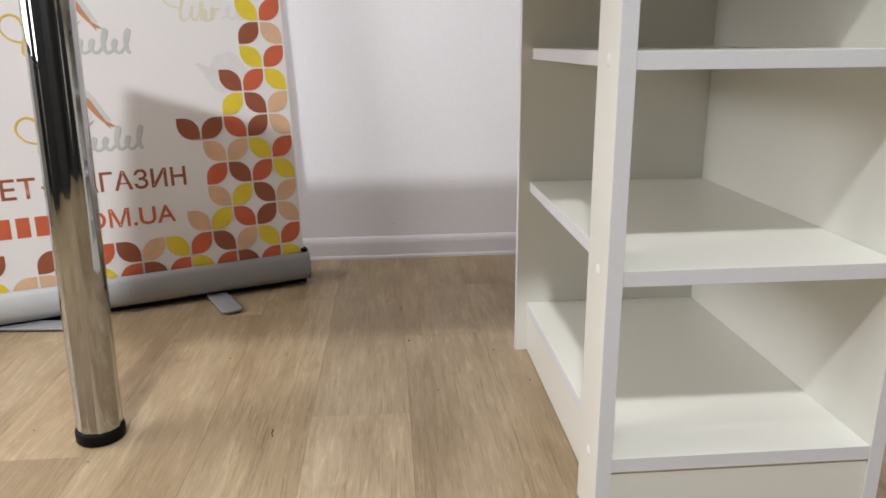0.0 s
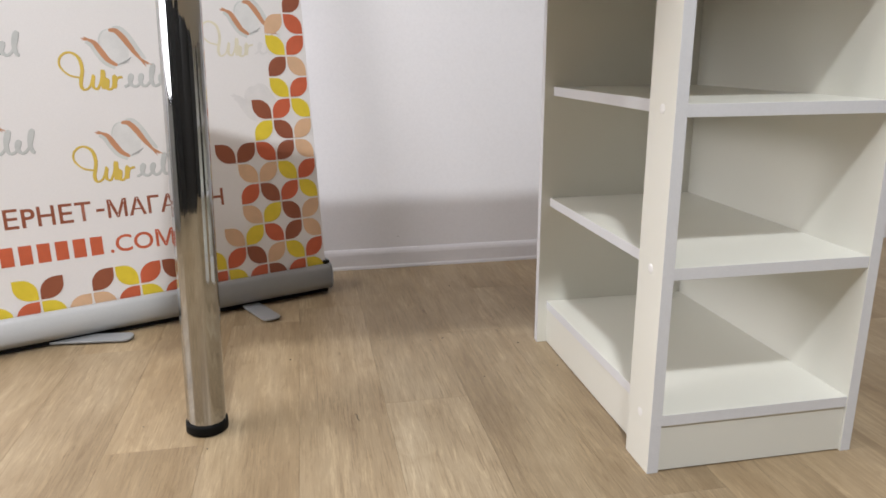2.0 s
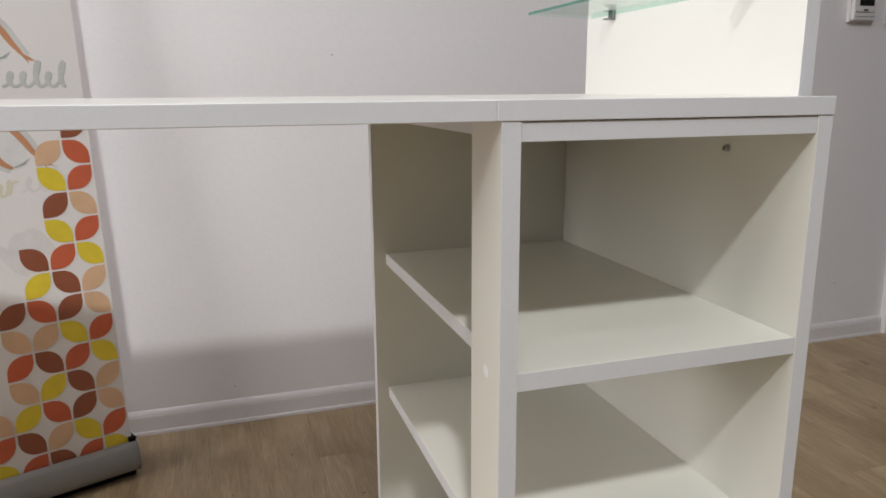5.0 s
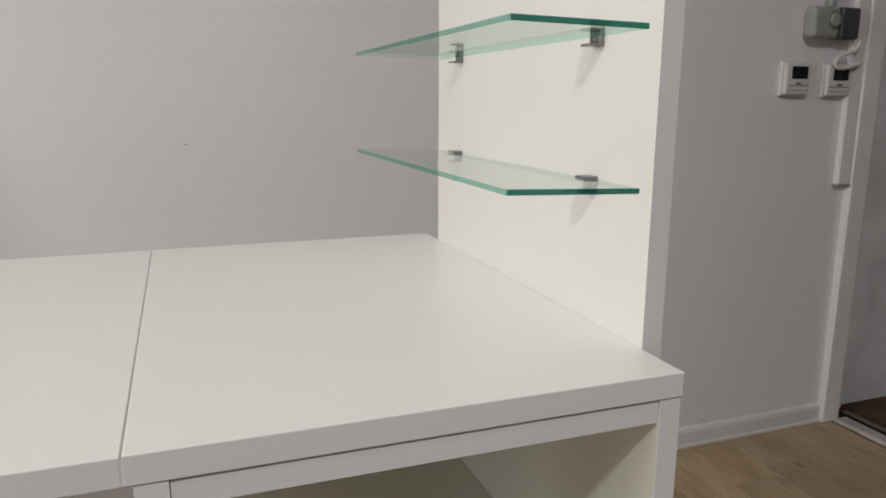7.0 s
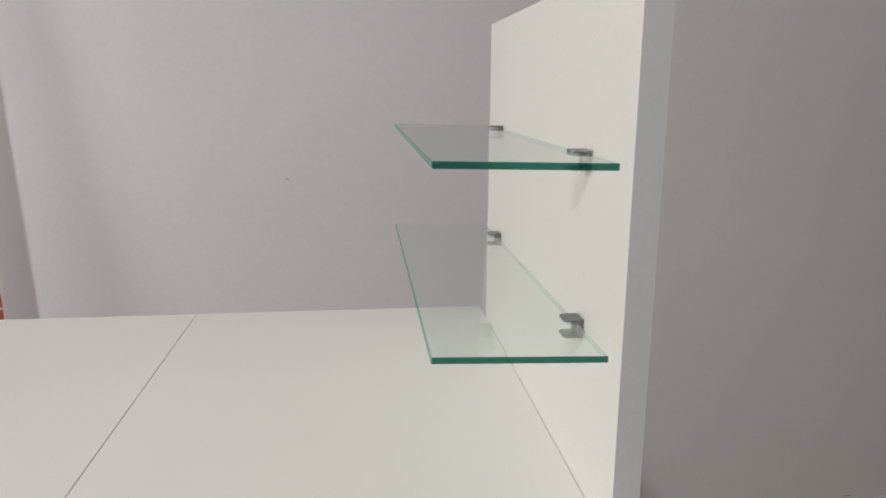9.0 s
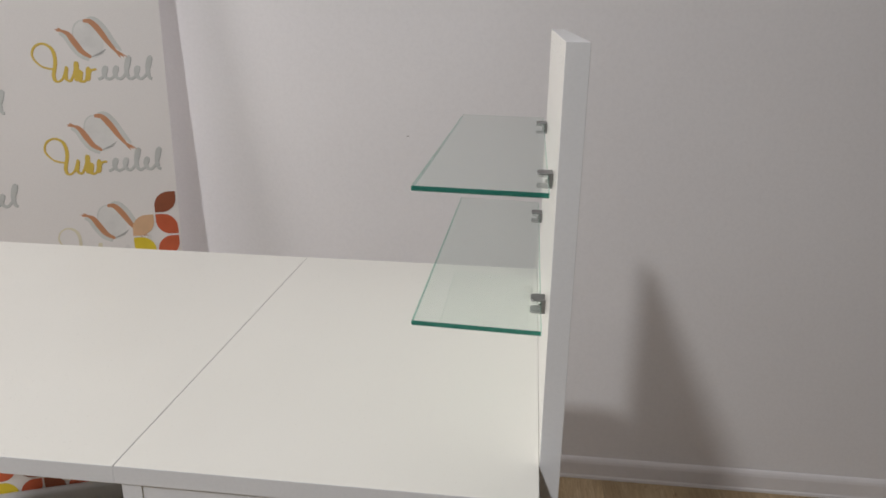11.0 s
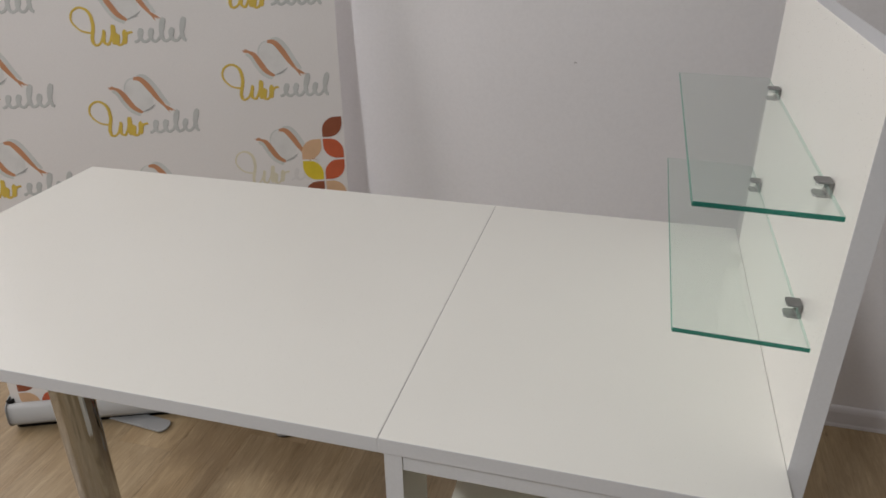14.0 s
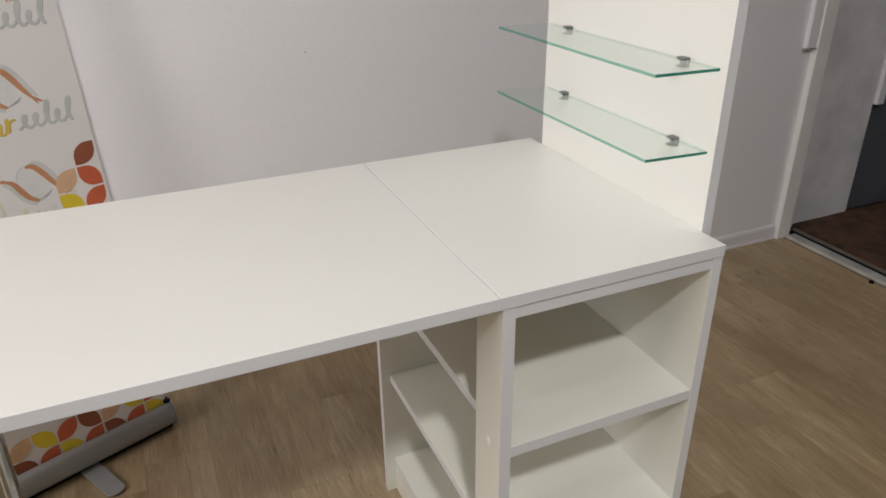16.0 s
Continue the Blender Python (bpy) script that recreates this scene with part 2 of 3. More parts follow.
    c = mix(m, c, ramp(m, knot, [(0.20, (0.42, 0.34, 0.27)), (0.27, (1, 1, 1))]), 0.75, "MULTIPLY")
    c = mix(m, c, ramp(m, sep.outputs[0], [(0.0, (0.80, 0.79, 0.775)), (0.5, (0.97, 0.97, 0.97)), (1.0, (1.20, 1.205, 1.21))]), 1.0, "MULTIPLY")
    link(m, c, principled(m).inputs["Base Color"])
    r = add(m, "ShaderNodeMapRange")
    r.inputs["To Min"].default_value, r.inputs["To Max"].default_value = 0.34, 0.52
    link(m, streak, r.inputs["Value"])
    link(m, r.outputs[0], principled(m).inputs["Roughness"])
    bump(m, streak, 0.25, 0.0006)
    return m


OAK = oak()
JOINT = material("floor_joint", (0.25, 0.18, 0.115), 0.8)


def print_ink(name, colour, rough=0.42):
    dim = tuple(0.9 * c for c in colour)
    return mottled(name, colour, dim, rough, 30, 500, 0.05, 0.0002)


INK = {
    "brown": print_ink("ink_brown", (0.315, 0.096, 0.048)),
    "red": print_ink("ink_orange_red", (0.62, 0.132, 0.058)),
    "peach": print_ink("ink_peach", (0.76, 0.49, 0.30)),
    "yellow": print_ink("ink_yellow", (0.82, 0.63, 0.045)),
}
GOLD = print_ink("ink_gold", (0.76, 0.55, 0.10))
GOLD_DEEP = print_ink("ink_deep_gold", (0.58, 0.37, 0.07))
SILVER_DEEP = print_ink("ink_deep_silver", (0.42, 0.42, 0.415))
SILVER = print_ink("ink_silver", (0.62, 0.63, 0.615))
FADED_GOLD = print_ink("ink_faded_gold", (0.79, 0.735, 0.57))
FADED_SILVER = print_ink("ink_faded_silver", (0.808, 0.780, 0.768))
RIBBON = print_ink("ink_copper", (0.60, 0.29, 0.155))
RIBBON_GREY = print_ink("ink_ribbon_grey", (0.685, 0.695, 0.675))
PEARL = print_ink("ink_pearl", (0.795, 0.785, 0.772))


# ---------------------------------------------------------------- mesh helpers
def thing(name, label, category, kind="", group="", place=(0, 0, 0)):
    ob = new(name)
    ob.empty_display_size = 0.05
    ob.location = place
    return tagged(ob, label, category, group, kind)


def finish(bm, name, mats):
    me = bpy.data.meshes.new(name)
    bm.normal_update()
    bm.to_mesh(me)
    bm.free()
    for m in (mats if isinstance(mats, (list, tuple)) else [mats]):
        me.materials.append(m)
    return me


def part(name, bm, mats, parent=None, label="", m=None):
    me = bm if isinstance(bm, bpy.types.Mesh) else finish(bm, name, mats)
    ob = new(name, me)
    if parent is not None:
        ob.parent = parent
    if m is not None:
        ob.matrix_basis = m
    return tagged(ob, label)


def box(lo, hi, bevel=0.0, segments=2):
    bm = bmesh.new()
    bmesh.ops.create_cube(bm, size=1)
    for v in bm.verts:
        v.co = Vector([(a + b) / 2 + c * (b - a) for a, b, c in zip(lo, hi, v.co)])
    if bevel:
        bmesh.ops.bevel(bm, geom=list(bm.edges), offset=bevel, segments=segments, affect="EDGES", profile=0.5)
    return bm


def join(*parts):
    out = bmesh.new()
    for bm in parts:
        me = bpy.data.meshes.new("tmp")
        bm.to_mesh(me)
        bm.free()
        out.from_mesh(me)
        bpy.data.meshes.remove(me)
    return out


def board(lo, hi, axis, bevel=0.00035):
    """A laminated board; axis: the direction of its thickness. Its narrow sides carry edging (slot 1)."""
    bm = box(lo, hi, bevel)
    bm.normal_update()
    for f in bm.faces:
        f.material_index = 0 if abs(f.normal[axis]) > 0.8 else 1
    return bm


def revolve(profile, steps=48):
    """A closed solid from (radius, z) rows, round the z axis."""
    bm = bmesh.new()
    rings = [[bm.verts.new((r * math.cos(2 * math.pi * i / steps), r * math.sin(2 * math.pi * i / steps), z)) for i in range(steps)] for r, z in profile]
    for a, b in zip(rings, rings[1:]):
        for i in range(steps):
            j = (i + 1) % steps
            f = bm.faces.new((a[i], a[j], b[j], b[i]))
            f.smooth = True
    bm.faces.new(rings[0][::-1])
    bm.faces.new(rings[-1])
    return bm


def prism(outline, z0, z1, bevel=0.0):
    """An outline in x, y, raised from z0 to z1."""
    bm = bmesh.new()
    low = [bm.verts.new((x, y, z0)) for x, y in outline]
    high = [bm.verts.new((x, y, z1)) for x, y in outline]
    n = len(outline)
    bm.faces.new(low[::-1])
    bm.faces.new(high)
    for i in range(n):
        bm.faces.new((low[i], low[(i + 1) % n], high[(i + 1) % n], high[i]))
    if bevel:
        bmesh.ops.bevel(bm, geom=list(bm.edges), offset=bevel, segments=2, affect="EDGES", profile=0.5)
    return bm


def tube(points, radius, sides=10):
    """A round bar along points."""
    bm = bmesh.new()
    pts = [Vector(p) for p in points]
    rings = []
    for i, p in enumerate(pts):
        d = (pts[min(i + 1, len(pts) - 1)] - pts[max(i - 1, 0)]).normalized()
        q = d.to_track_quat("Z", "Y")
        rings.append([bm.verts.new(p + q @ Vector((radius * math.cos(2 * math.pi * k / sides), radius * math.sin(2 * math.pi * k / sides), 0))) for k in range(sides)])
    for a, b in zip(rings, rings[1:]):
        for k in range(sides):
            bm.faces.new((a[k], a[(k + 1) % sides], b[(k + 1) % sides], b[k])).smooth = True
    bm.faces.new(rings[0][::-1])
    bm.faces.new(rings[-1])
    return bm


# ---------------------------------------------------------------- room
WALL_Y = 1.104          # face of the back wall at x = 0
WALL_SLOPE = 0.004      # its slight turn against the desk
EAST = 1.447            # face of the wall with the doorway
WEST, SOUTH, TOP = -2.75, -2.05, 2.95


def back(x):
    return WALL_Y + WALL_SLOPE * x


def sheared(bm):
    for v in bm.verts:
        v.co.y += WALL_SLOPE * v.co.x
    return bm


def structure(name, bm, mat, label, category):
    return tagged(part(name, bm, mat), label, category, kind="structure")


structure("wall_north", sheared(box((WEST - 0.12, WALL_Y, 0), (1.4555, WALL_Y + 0.14, TOP))), WALL,
          "plain white painted wall with faint scuffs", "wall")
y0, y1, z0, z1 = WIN_Y - WIN_W / 2, WIN_Y + WIN_W / 2, WIN_Z - WIN_H / 2, WIN_Z + WIN_H / 2
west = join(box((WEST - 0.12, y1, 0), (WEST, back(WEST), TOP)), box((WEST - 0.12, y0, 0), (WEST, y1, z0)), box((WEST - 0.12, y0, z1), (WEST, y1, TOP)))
structure("wall_west", west, SHADE_WALL, "plain unseen side wall with a window opening, darkened to cut bounce", "wall")
# unseen walls, their near-black colour standing in for an unlit room
structure("wall_west_south", box((WEST - 0.12, SOUTH - 0.1, 0), (WEST, y0, TOP)), DEEP_SHADE_WALL, "plain unseen wall beside the window, near-black to darken reflections", "wall")
structure("wall_south", box((WEST, SOUTH - 0.12, 0), (EAST, SOUTH, TOP)), DEEP_SHADE_WALL, "plain unseen wall behind the viewer, near-black to darken reflections", "wall")
structure("wall_east", box((EAST, 0.10, 2.08), (EAST + 0.05, back(EAST), TOP)), WALL, "white wall over an open doorway", "wall")
structure("wall_east_south", box((EAST, SOUTH - 0.12, 0), (EAST + 0.05, 0.06, TOP)), DEEP_SHADE_WALL, "plain unseen wall beside the doorway, near-black to cut bounce", "wall")
structure("ceiling", box((WEST - 0.12, SOUTH - 0.12, TOP), (3.3, 1.5, TOP + 0.1)), CEILING, "plain white ceiling", "ceiling")


def skirting(x0, x1):
    """A skirting board along the back wall with a rounded upper lip."""
    prof = [(0, 0), (-0.010, 0), (-0.010, 0.006), (-0.008, 0.010), (-0.008, 0.042), (-0.0065, 0.049), (-0.004, 0.054), (-0.0015, 0.0565), (0, 0.057)]
    bm = bmesh.new()
    a = [bm.verts.new((x0, back(x0) + d - 0.0005, z)) for d, z in prof]
    b = [bm.verts.new((x1, back(x1) + d - 0.0005, z)) for d, z in prof]
    n = len(prof)
    for i in range(n):
        k = (i + 1) % n
        bm.faces.new((a[i], a[k], b[k], b[i]))
    bm.faces.new(a[::-1])
    bm.faces.new(b)
    bmesh.ops.recalc_face_normals(bm, faces=bm.faces)
    return bm


structure("baseboard", skirting(WEST, 1.411), SKIRTING, "white plastic skirting board along the wall", "baseboard")

# doorway at the end of the wall
structure("door_frame", join(box((1.412, 1.088, 0.0), (1.474, 1.150, 2.08), 0.004), box((1.412, 0.10, 2.03), (1.474, 1.088, 2.08), 0.004),
                             box((1.412, 0.06, 0.0), (1.474, 0.10, 2.08), 0.004)), TRIM_WHITE, "worn white painted door frame", "door frame")
sill = thing("threshold", "pale worn threshold strip with a dark gap on the floor", "threshold", "structure")
part("lip", box((1.450, 0.10, 0.0), (1.4635, 1.086, 0.0125), 0.004), SILL, sill, "pale rounded lip")
part("strip", box((1.464, 0.10, 0.0), (1.499, 1.086, 0.0105), 0.003), WORN_SILL, sill)
# solid black strip paints the shade of the open slot
part("gap", box((1.501, 0.10, -0.004), (1.522, 1.120, 0.006), 0.001), BLACK_PLASTIC, sill, "black strip painting the shade in the open gap")
part("edge", box((1.524, 0.10, 0.0), (1.542, 1.120, 0.010), 0.003), TARNISHED, sill, "dull brown metal edge")
structure("wall_hall", box((1.476, 1.150, 0), (1.838, 1.27, 2.5)), PLASTER, "worn grey plastered wall of the entry", "wall")
structure("wall_hall_end", box((3.1, -0.4, 0), (3.2, 1.15, TOP)), PLASTER, "grey plastered wall of the entry", "wall")
structure("wall_hall_side", box((EAST + 0.05, -0.5, 0), (3.2, -0.4, TOP)), PLASTER, "grey plastered wall of the entry", "wall")
hall_door = thing("entry_door", "dark blue-grey painted door with a pale edge strip", "door", "structure")
part("leaf", box((1.840, 1.170, 0.006), (3.1, 1.205, 2.5), 0.003), DOOR_BLUE, hall_door)
part("edge_strip", box((1.842, 1.136, 0.446), (1.880, 1.169, 2.5), 0.003), PLASTER, hall_door, "pale strip along the door edge")
tagged(part("door_mat", box((1.545, 0.12, 0.0), (3.05, 1.146, 0.018), 0.006), MAT), "brown coarse coir mat in the entry", "mat")

tagged(part("door_stop", join(revolve([(0.008, 0.0), (0.008, 0.005), (0.006, 0.008), (0.003, 0.009)], 20)), BLACK_PLASTIC, None, "", pose(1.437, 0.712, 0.0003)), "small black rubber door stop on the floor", "door stop")


# ---------------------------------------------------------------- desk with cabinet
TOP_Z, THICK = 0.750, 0.0168
DEPTH = 0.515
SEAM = -0.334
LEFT = -1.037
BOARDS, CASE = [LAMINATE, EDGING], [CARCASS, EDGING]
desk = thing("manicure_table", "white laminate manicure table with open shelf cabinet and one chrome leg", "table")
under = TOP_Z - THICK
part("tabletop", board((SEAM + 0.00045, 0, under), (0, DEPTH, TOP_Z), 2, 0.0007), BOARDS, desk)
part("folding_leaf", board((LEFT, 0, under), (SEAM - 0.00045, DEPTH, TOP_Z - 0.0003), 2, 0.0007), BOARDS, desk)
part("seam_filler", box((SEAM - 0.0012, 0.0006, under + 0.002), (SEAM + 0.0012, DEPTH - 0.002, TOP_Z - 0.0008)), SEAM_GREY, desk, "pale seam between the two tops")
part("edge_joint", box((SEAM - 0.0011, 0.00025, under + 0.0008), (SEAM + 0.0011, 0.0005, TOP_Z - 0.0012)), EDGING, desk, "filled joint in the front edging")
CAB_L = -0.3295
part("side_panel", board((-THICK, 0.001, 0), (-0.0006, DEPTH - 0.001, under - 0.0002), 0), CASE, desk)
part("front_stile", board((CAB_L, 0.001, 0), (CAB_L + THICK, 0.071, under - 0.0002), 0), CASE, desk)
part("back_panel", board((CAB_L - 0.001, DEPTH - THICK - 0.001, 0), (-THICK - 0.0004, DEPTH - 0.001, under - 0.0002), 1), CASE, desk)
INNER = CAB_L + THICK + 0.0004
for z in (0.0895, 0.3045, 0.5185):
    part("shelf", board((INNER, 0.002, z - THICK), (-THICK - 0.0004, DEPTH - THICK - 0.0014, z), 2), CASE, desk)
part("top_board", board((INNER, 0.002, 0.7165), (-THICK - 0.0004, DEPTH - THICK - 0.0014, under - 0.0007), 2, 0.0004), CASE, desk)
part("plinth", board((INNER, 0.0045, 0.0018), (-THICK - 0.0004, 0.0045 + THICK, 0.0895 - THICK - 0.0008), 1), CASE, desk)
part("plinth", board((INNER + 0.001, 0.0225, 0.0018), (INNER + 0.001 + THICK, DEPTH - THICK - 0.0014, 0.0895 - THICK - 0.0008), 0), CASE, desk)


def cover_cap():
    bm = revolve([(0.0066, 0.0), (0.0066, 0.0005), (0.0058, 0.0003), (0.0030, 0.0014)], 20)
    return finish(bm, "cover_cap", CAP_PLASTIC)


CAP = cover_cap()
for z in (0.0815, 0.2965, 0.5105):
    part("cover_cap", CAP, None, desk, "white plastic screw cap", pose(CAB_L + 0.0002, 0.0345, z, 0, -90, 0))

# upright panel with its bolts
PANEL_F, PANEL_B, PANEL_LO, PANEL_HI = 0.047, 0.474, 0.658, 1.075
part("upright_panel", board((0.0002, PANEL_F, PANEL_LO), (THICK, PANEL_B, PANEL_HI), 0), BOARDS, desk)
bolt_mesh = finish(join(revolve([(0.0045, 0.0), (0.0045, 0.00035), (0.0032, 0.0022), (0.0012, 0.0023)], 16)), "bolt", SCREW_STEEL)
for y in (0.107, 0.398):
    part("bolt", bolt_mesh, None, desk, "small dark screw head", pose(THICK, y, 0.699, 0, 90, 0))
    part("bolt", bolt_mesh, None, desk, "small dark screw head", pose(-THICK, y + 0.014, 0.6945, 0, -90, 0) @ Matrix.Diagonal((0.85, 0.85, 2.2, 1)))


def glass_plate():
    bm = box((-0.1045, 0.0545, -0.0020), (-0.004, 0.457, 0.0020), 0.0006, 1)
    bm.normal_update()
    for f in bm.faces:
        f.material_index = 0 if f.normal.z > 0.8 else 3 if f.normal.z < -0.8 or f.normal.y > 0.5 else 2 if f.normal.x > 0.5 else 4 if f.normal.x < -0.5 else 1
    return finish(bm, "glass_shelf", [GLASS, GLASS_EDGE, GLASS_REAR, GLASS_UNDER, GLASS_SIDE])


def clip_mesh():
    """A clamp: wall plate, lower and upper jaw, the front ends cut back."""
    jaw = [(0.0, -0.008), (-0.0105, -0.008), (-0.0125, -0.0055), (-0.0125, 0.0055), (-0.0105, 0.008), (0.0, 0.008)]
    return finish(join(prism(jaw, -0.0092, -0.0074, 0.0005), prism(jaw, 0.0022, 0.0040, 0.0005),
                       box((-0.0036, -0.0078, -0.0078), (0.0, 0.0078, 0.0026), 0.0005)), "shelf_clip", CLIP_METAL)


PLATE, CLIP = glass_plate(), clip_mesh()
pin = finish(revolve([(0.0034, 0), (0.0034, 0.00035), (0.0026, 0.0020), (0.0010, 0.0020)], 14), "clip_screw", SCREW_STEEL)
for z, sag, dip in ((0.8608, 1.7, -0.14), (0.9688, 1.0, -0.1)):
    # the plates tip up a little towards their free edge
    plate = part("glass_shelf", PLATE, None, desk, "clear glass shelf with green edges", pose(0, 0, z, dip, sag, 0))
    plate.visible_shadow = False
    for y in (0.1215, 0.401):
        holder = part("shelf_clip", CLIP, None, desk, "grey metal shelf clip", pose(-0.0004, y, z) @ Matrix.Diagonal((1, 0.9, 0.95, 1)))
        part("clip_screw", pin, None, holder, "", pose(-0.0036, 0, -0.0046, 0, -90, 0) @ Matrix.Diagonal((0.6, 0.6, 1, 1)))

# chrome leg under the folding leaf
LEG = (-0.961, 0.262)
LEG_LEAN = 1.65      # degrees out of plumb
LEG_TOP = (LEG[0] + 0.725 * math.tan(radians(LEG_LEAN)), LEG[1])
leg = part("leg", revolve([(0.0295, 0.010), (0.030, 0.0115), (0.030, 0.7240), (0.0295, 0.7250)], 72), CHROME, desk, "polished chrome tube leg", pose(LEG[0], LEG[1], 0.0008, 0, LEG_LEAN, 0))
part("foot_cap", revolve([(0.0300, 0.0), (0.0322, 0.0015), (0.0325, 0.014), (0.0318, 0.0175), (0.0302, 0.0180)], 64), BLACK_PLASTIC, leg, "black plastic foot cap")


def flange():
    outline = []
    for i in range(96):
        a = 2 * math.pi * i / 96
        r = 0.050 + 0.016 * max(0.0, math.cos(4 * a)) ** 2
        outline.append((r * math.cos(a), r * math.sin(a)))
    return join(prism(outline, 0.7290, 0.7328, 0.0008), revolve([(0.0285, 0.7195), (0.0315, 0.7235), (0.0330, 0.7292)], 48))


plate = part("mounting_flange", flange(), DARK_METAL, desk, "dark steel mounting flange", pose(LEG_TOP[0], LEG_TOP[1], 0))
for i in range(4):
    a = i * math.pi / 2
    part("flange_screw", revolve([(0.0046, 0.7272), (0.0046, 0.7292)], 14), SCREW_STEEL, plate, "", pose(0.057 * math.cos(a), 0.057 * math.sin(a), 0))


def leaf_hinge():
    """A concealed hinge: two plates and a knuckle."""
    return join(box((-0.035, -0.010, -0.0030), (-0.003, 0.010, -0.0002), 0.0008), box((0.003, -0.010, -0.00035), (0.0052, 0.010, -0.0002), 0.0003),
                box((-0.012, -0.006, -0.0075), (0.003, 0.006, -0.0025), 0.001))


hinge_mesh = finish(leaf_hinge(), "leaf_hinge", DARK_METAL)
for y in (0.184, 0.497):
    part("leaf_hinge", hinge_mesh, None, desk, "dark metal leaf hinge", pose(SEAM - 0.001, y, under))


# ---------------------------------------------------------------- roll-up banner
TURN = 22.4
LEAN = 6.0
stand = thing("roll_up_banner", "roll-up advertising banner with leaf border and satin aluminium base", "banner stand", place=(-0.7345, 0.9215, 0))
stand.rotation_euler = (0, 0, radians(TURN))
WIDE, TALL = 0.85, 2.0
EDGE = -0.0105     # the sheet's near edge
# in the stand's own frame x runs along the sheet (the seen right edge at 0, negative to the other), y back, z up
sheet = bmesh.new()
cols, rows = 40, 60
sh_lean = math.sin(radians(LEAN))


def sheet_y(x, z):
    """The sheet leans back and billows very slightly."""
    return z * sh_lean + 0.0012 * math.sin(7 * x + 2.2 * z) * min(1, z)


def bent(bm, lift):
    """Lays a flat print (u to the viewer's left as -x, v up as y) on the sheet, lift metres in front of it."""
    for v in bm.verts:
        x, z, d = v.co.x, v.co.y, v.co.z
        v.co = Vector((x, sheet_y(x, z) - lift - d, z * math.cos(radians(LEAN))))
    return bm


faces = []
for d in (0.0, -0.0005):
    grid = [[sheet.verts.new((EDGE - (WIDE + EDGE) * i / cols, 0.055 + (TALL - 0.055) * j / rows, d)) for i in range(cols + 1)] for j in range(rows + 1)]
    for j in range(rows):
        for i in range(cols):
            q = (grid[j][i], grid[j + 1][i], grid[j + 1][i + 1], grid[j][i + 1])
            sheet.faces.new(q if d == 0 else q[::-1]).smooth = True
    faces.append(grid[0] + [row[-1] for row in grid[1:]] + grid[-1][-2::-1] + [row[0] for row in grid[-2:0:-1]])
for i in range(len(faces[0])):
    k = (i + 1) % len(faces[0])
    rim = [v.co.copy() for v in (faces[0][i], faces[0][k], faces[1][k], faces[1][i])]
    sheet.faces.new([sheet.verts.new(c) for c in rim])
part("banner_sheet", bent(sheet, 0.0), SHEET, stand, "off-white printed vinyl sheet")
part("top_rail", join(tube([(EDGE + 0.004, sheet_y(0, TALL), TALL), (-WIDE - 0.004, sheet_y(-WIDE, TALL), TALL)], 0.011, 20)), ALUMINIUM, stand)


def base_profile():
    """The rounded aluminium case: front lip, bulged front, flat foot and open top slot."""
    pts = [(-0.004, 0.074), (-0.0105, 0.0725), (-0.0150, 0.066), (-0.0185, 0.048), (-0.0195, 0.030), (-0.0125, 0.0185), (-0.0085, 0.0165), (-0.004, 0.0125), (0.010, 0.011),
           (0.070, 0.011), (0.084, 0.018), (0.088, 0.040), (0.078, 0.066), (0.060, 0.077), (0.030, 0.080), (0.016, 0.079), (0.014, 0.060), (0.004, 0.060), (0.001, 0.0745)]
    return pts


def extrude_x(pts, x0, x1, smooth=True):
    bm = bmesh.new()
    a = [bm.verts.new((x0, y, z)) for y, z in pts]
    b = [bm.verts.new((x1, y, z)) for y, z in pts]
    n = len(pts)
    for i in range(n):
        bm.faces.new((a[i], a[(i + 1) % n], b[(i + 1) % n], b[i])).smooth = smooth
    bm.faces.new(a[::-1])
    bm.faces.new(b)
    bmesh.ops.recalc_face_normals(bm, faces=bm.faces)
    return bm


part("base_case", extrude_x(base_profile(), EDGE + 0.005, -WIDE - 0.006), ALUMINIUM, stand, "satin aluminium base case")
cap_pts = [(-0.006, 0.077), (-0.0125, 0.0745), (-0.0172, 0.067), (-0.0205, 0.048), (-0.0215, 0.029), (-0.0140, 0.0165), (-0.004, 0.010), (0.070, 0.009), (0.086, 0.016), (0.091, 0.040), (0.080, 0.068), (0.060, 0.080), (0.028, 0.083), (0.008, 0.083)]
for x0, x1, x2 in ((EDGE + 0.0055, EDGE + 0.0075, EDGE - 0.006), (-WIDE - 0.0065, -WIDE - 0.0085, -WIDE + 0.006)):
    part("end_cap", extrude_x(cap_pts, x0, x1, False), FOOT_METAL, stand, "grey end cap")
    # black block paints the unlit inside of the case's top slot
    part("slot_shade_block", box((min(x1, x2) - 0.0004, -0.002, 0.060), (max(x1, x2) + 0.0004, 0.017, 0.0815), 0.001), BLACK_PLASTIC, stand, "black block painting the shade inside the slot")
# black strip paints the shade line where the case nears the floor
part("base_shade_strip", box((-WIDE, -0.0035, 0.0035), (EDGE, 0.012, 0.0120), 0.001), BLACK_PLASTIC, stand, "black strip painting the shade line under the case")
for x in (-0.06, -WIDE + 0.06):
    part("rubber_pad", box((x - 0.02, 0.020, 0.0), (x + 0.02, 0.06, 0.011), 0.002), BLACK_PLASTIC, stand)
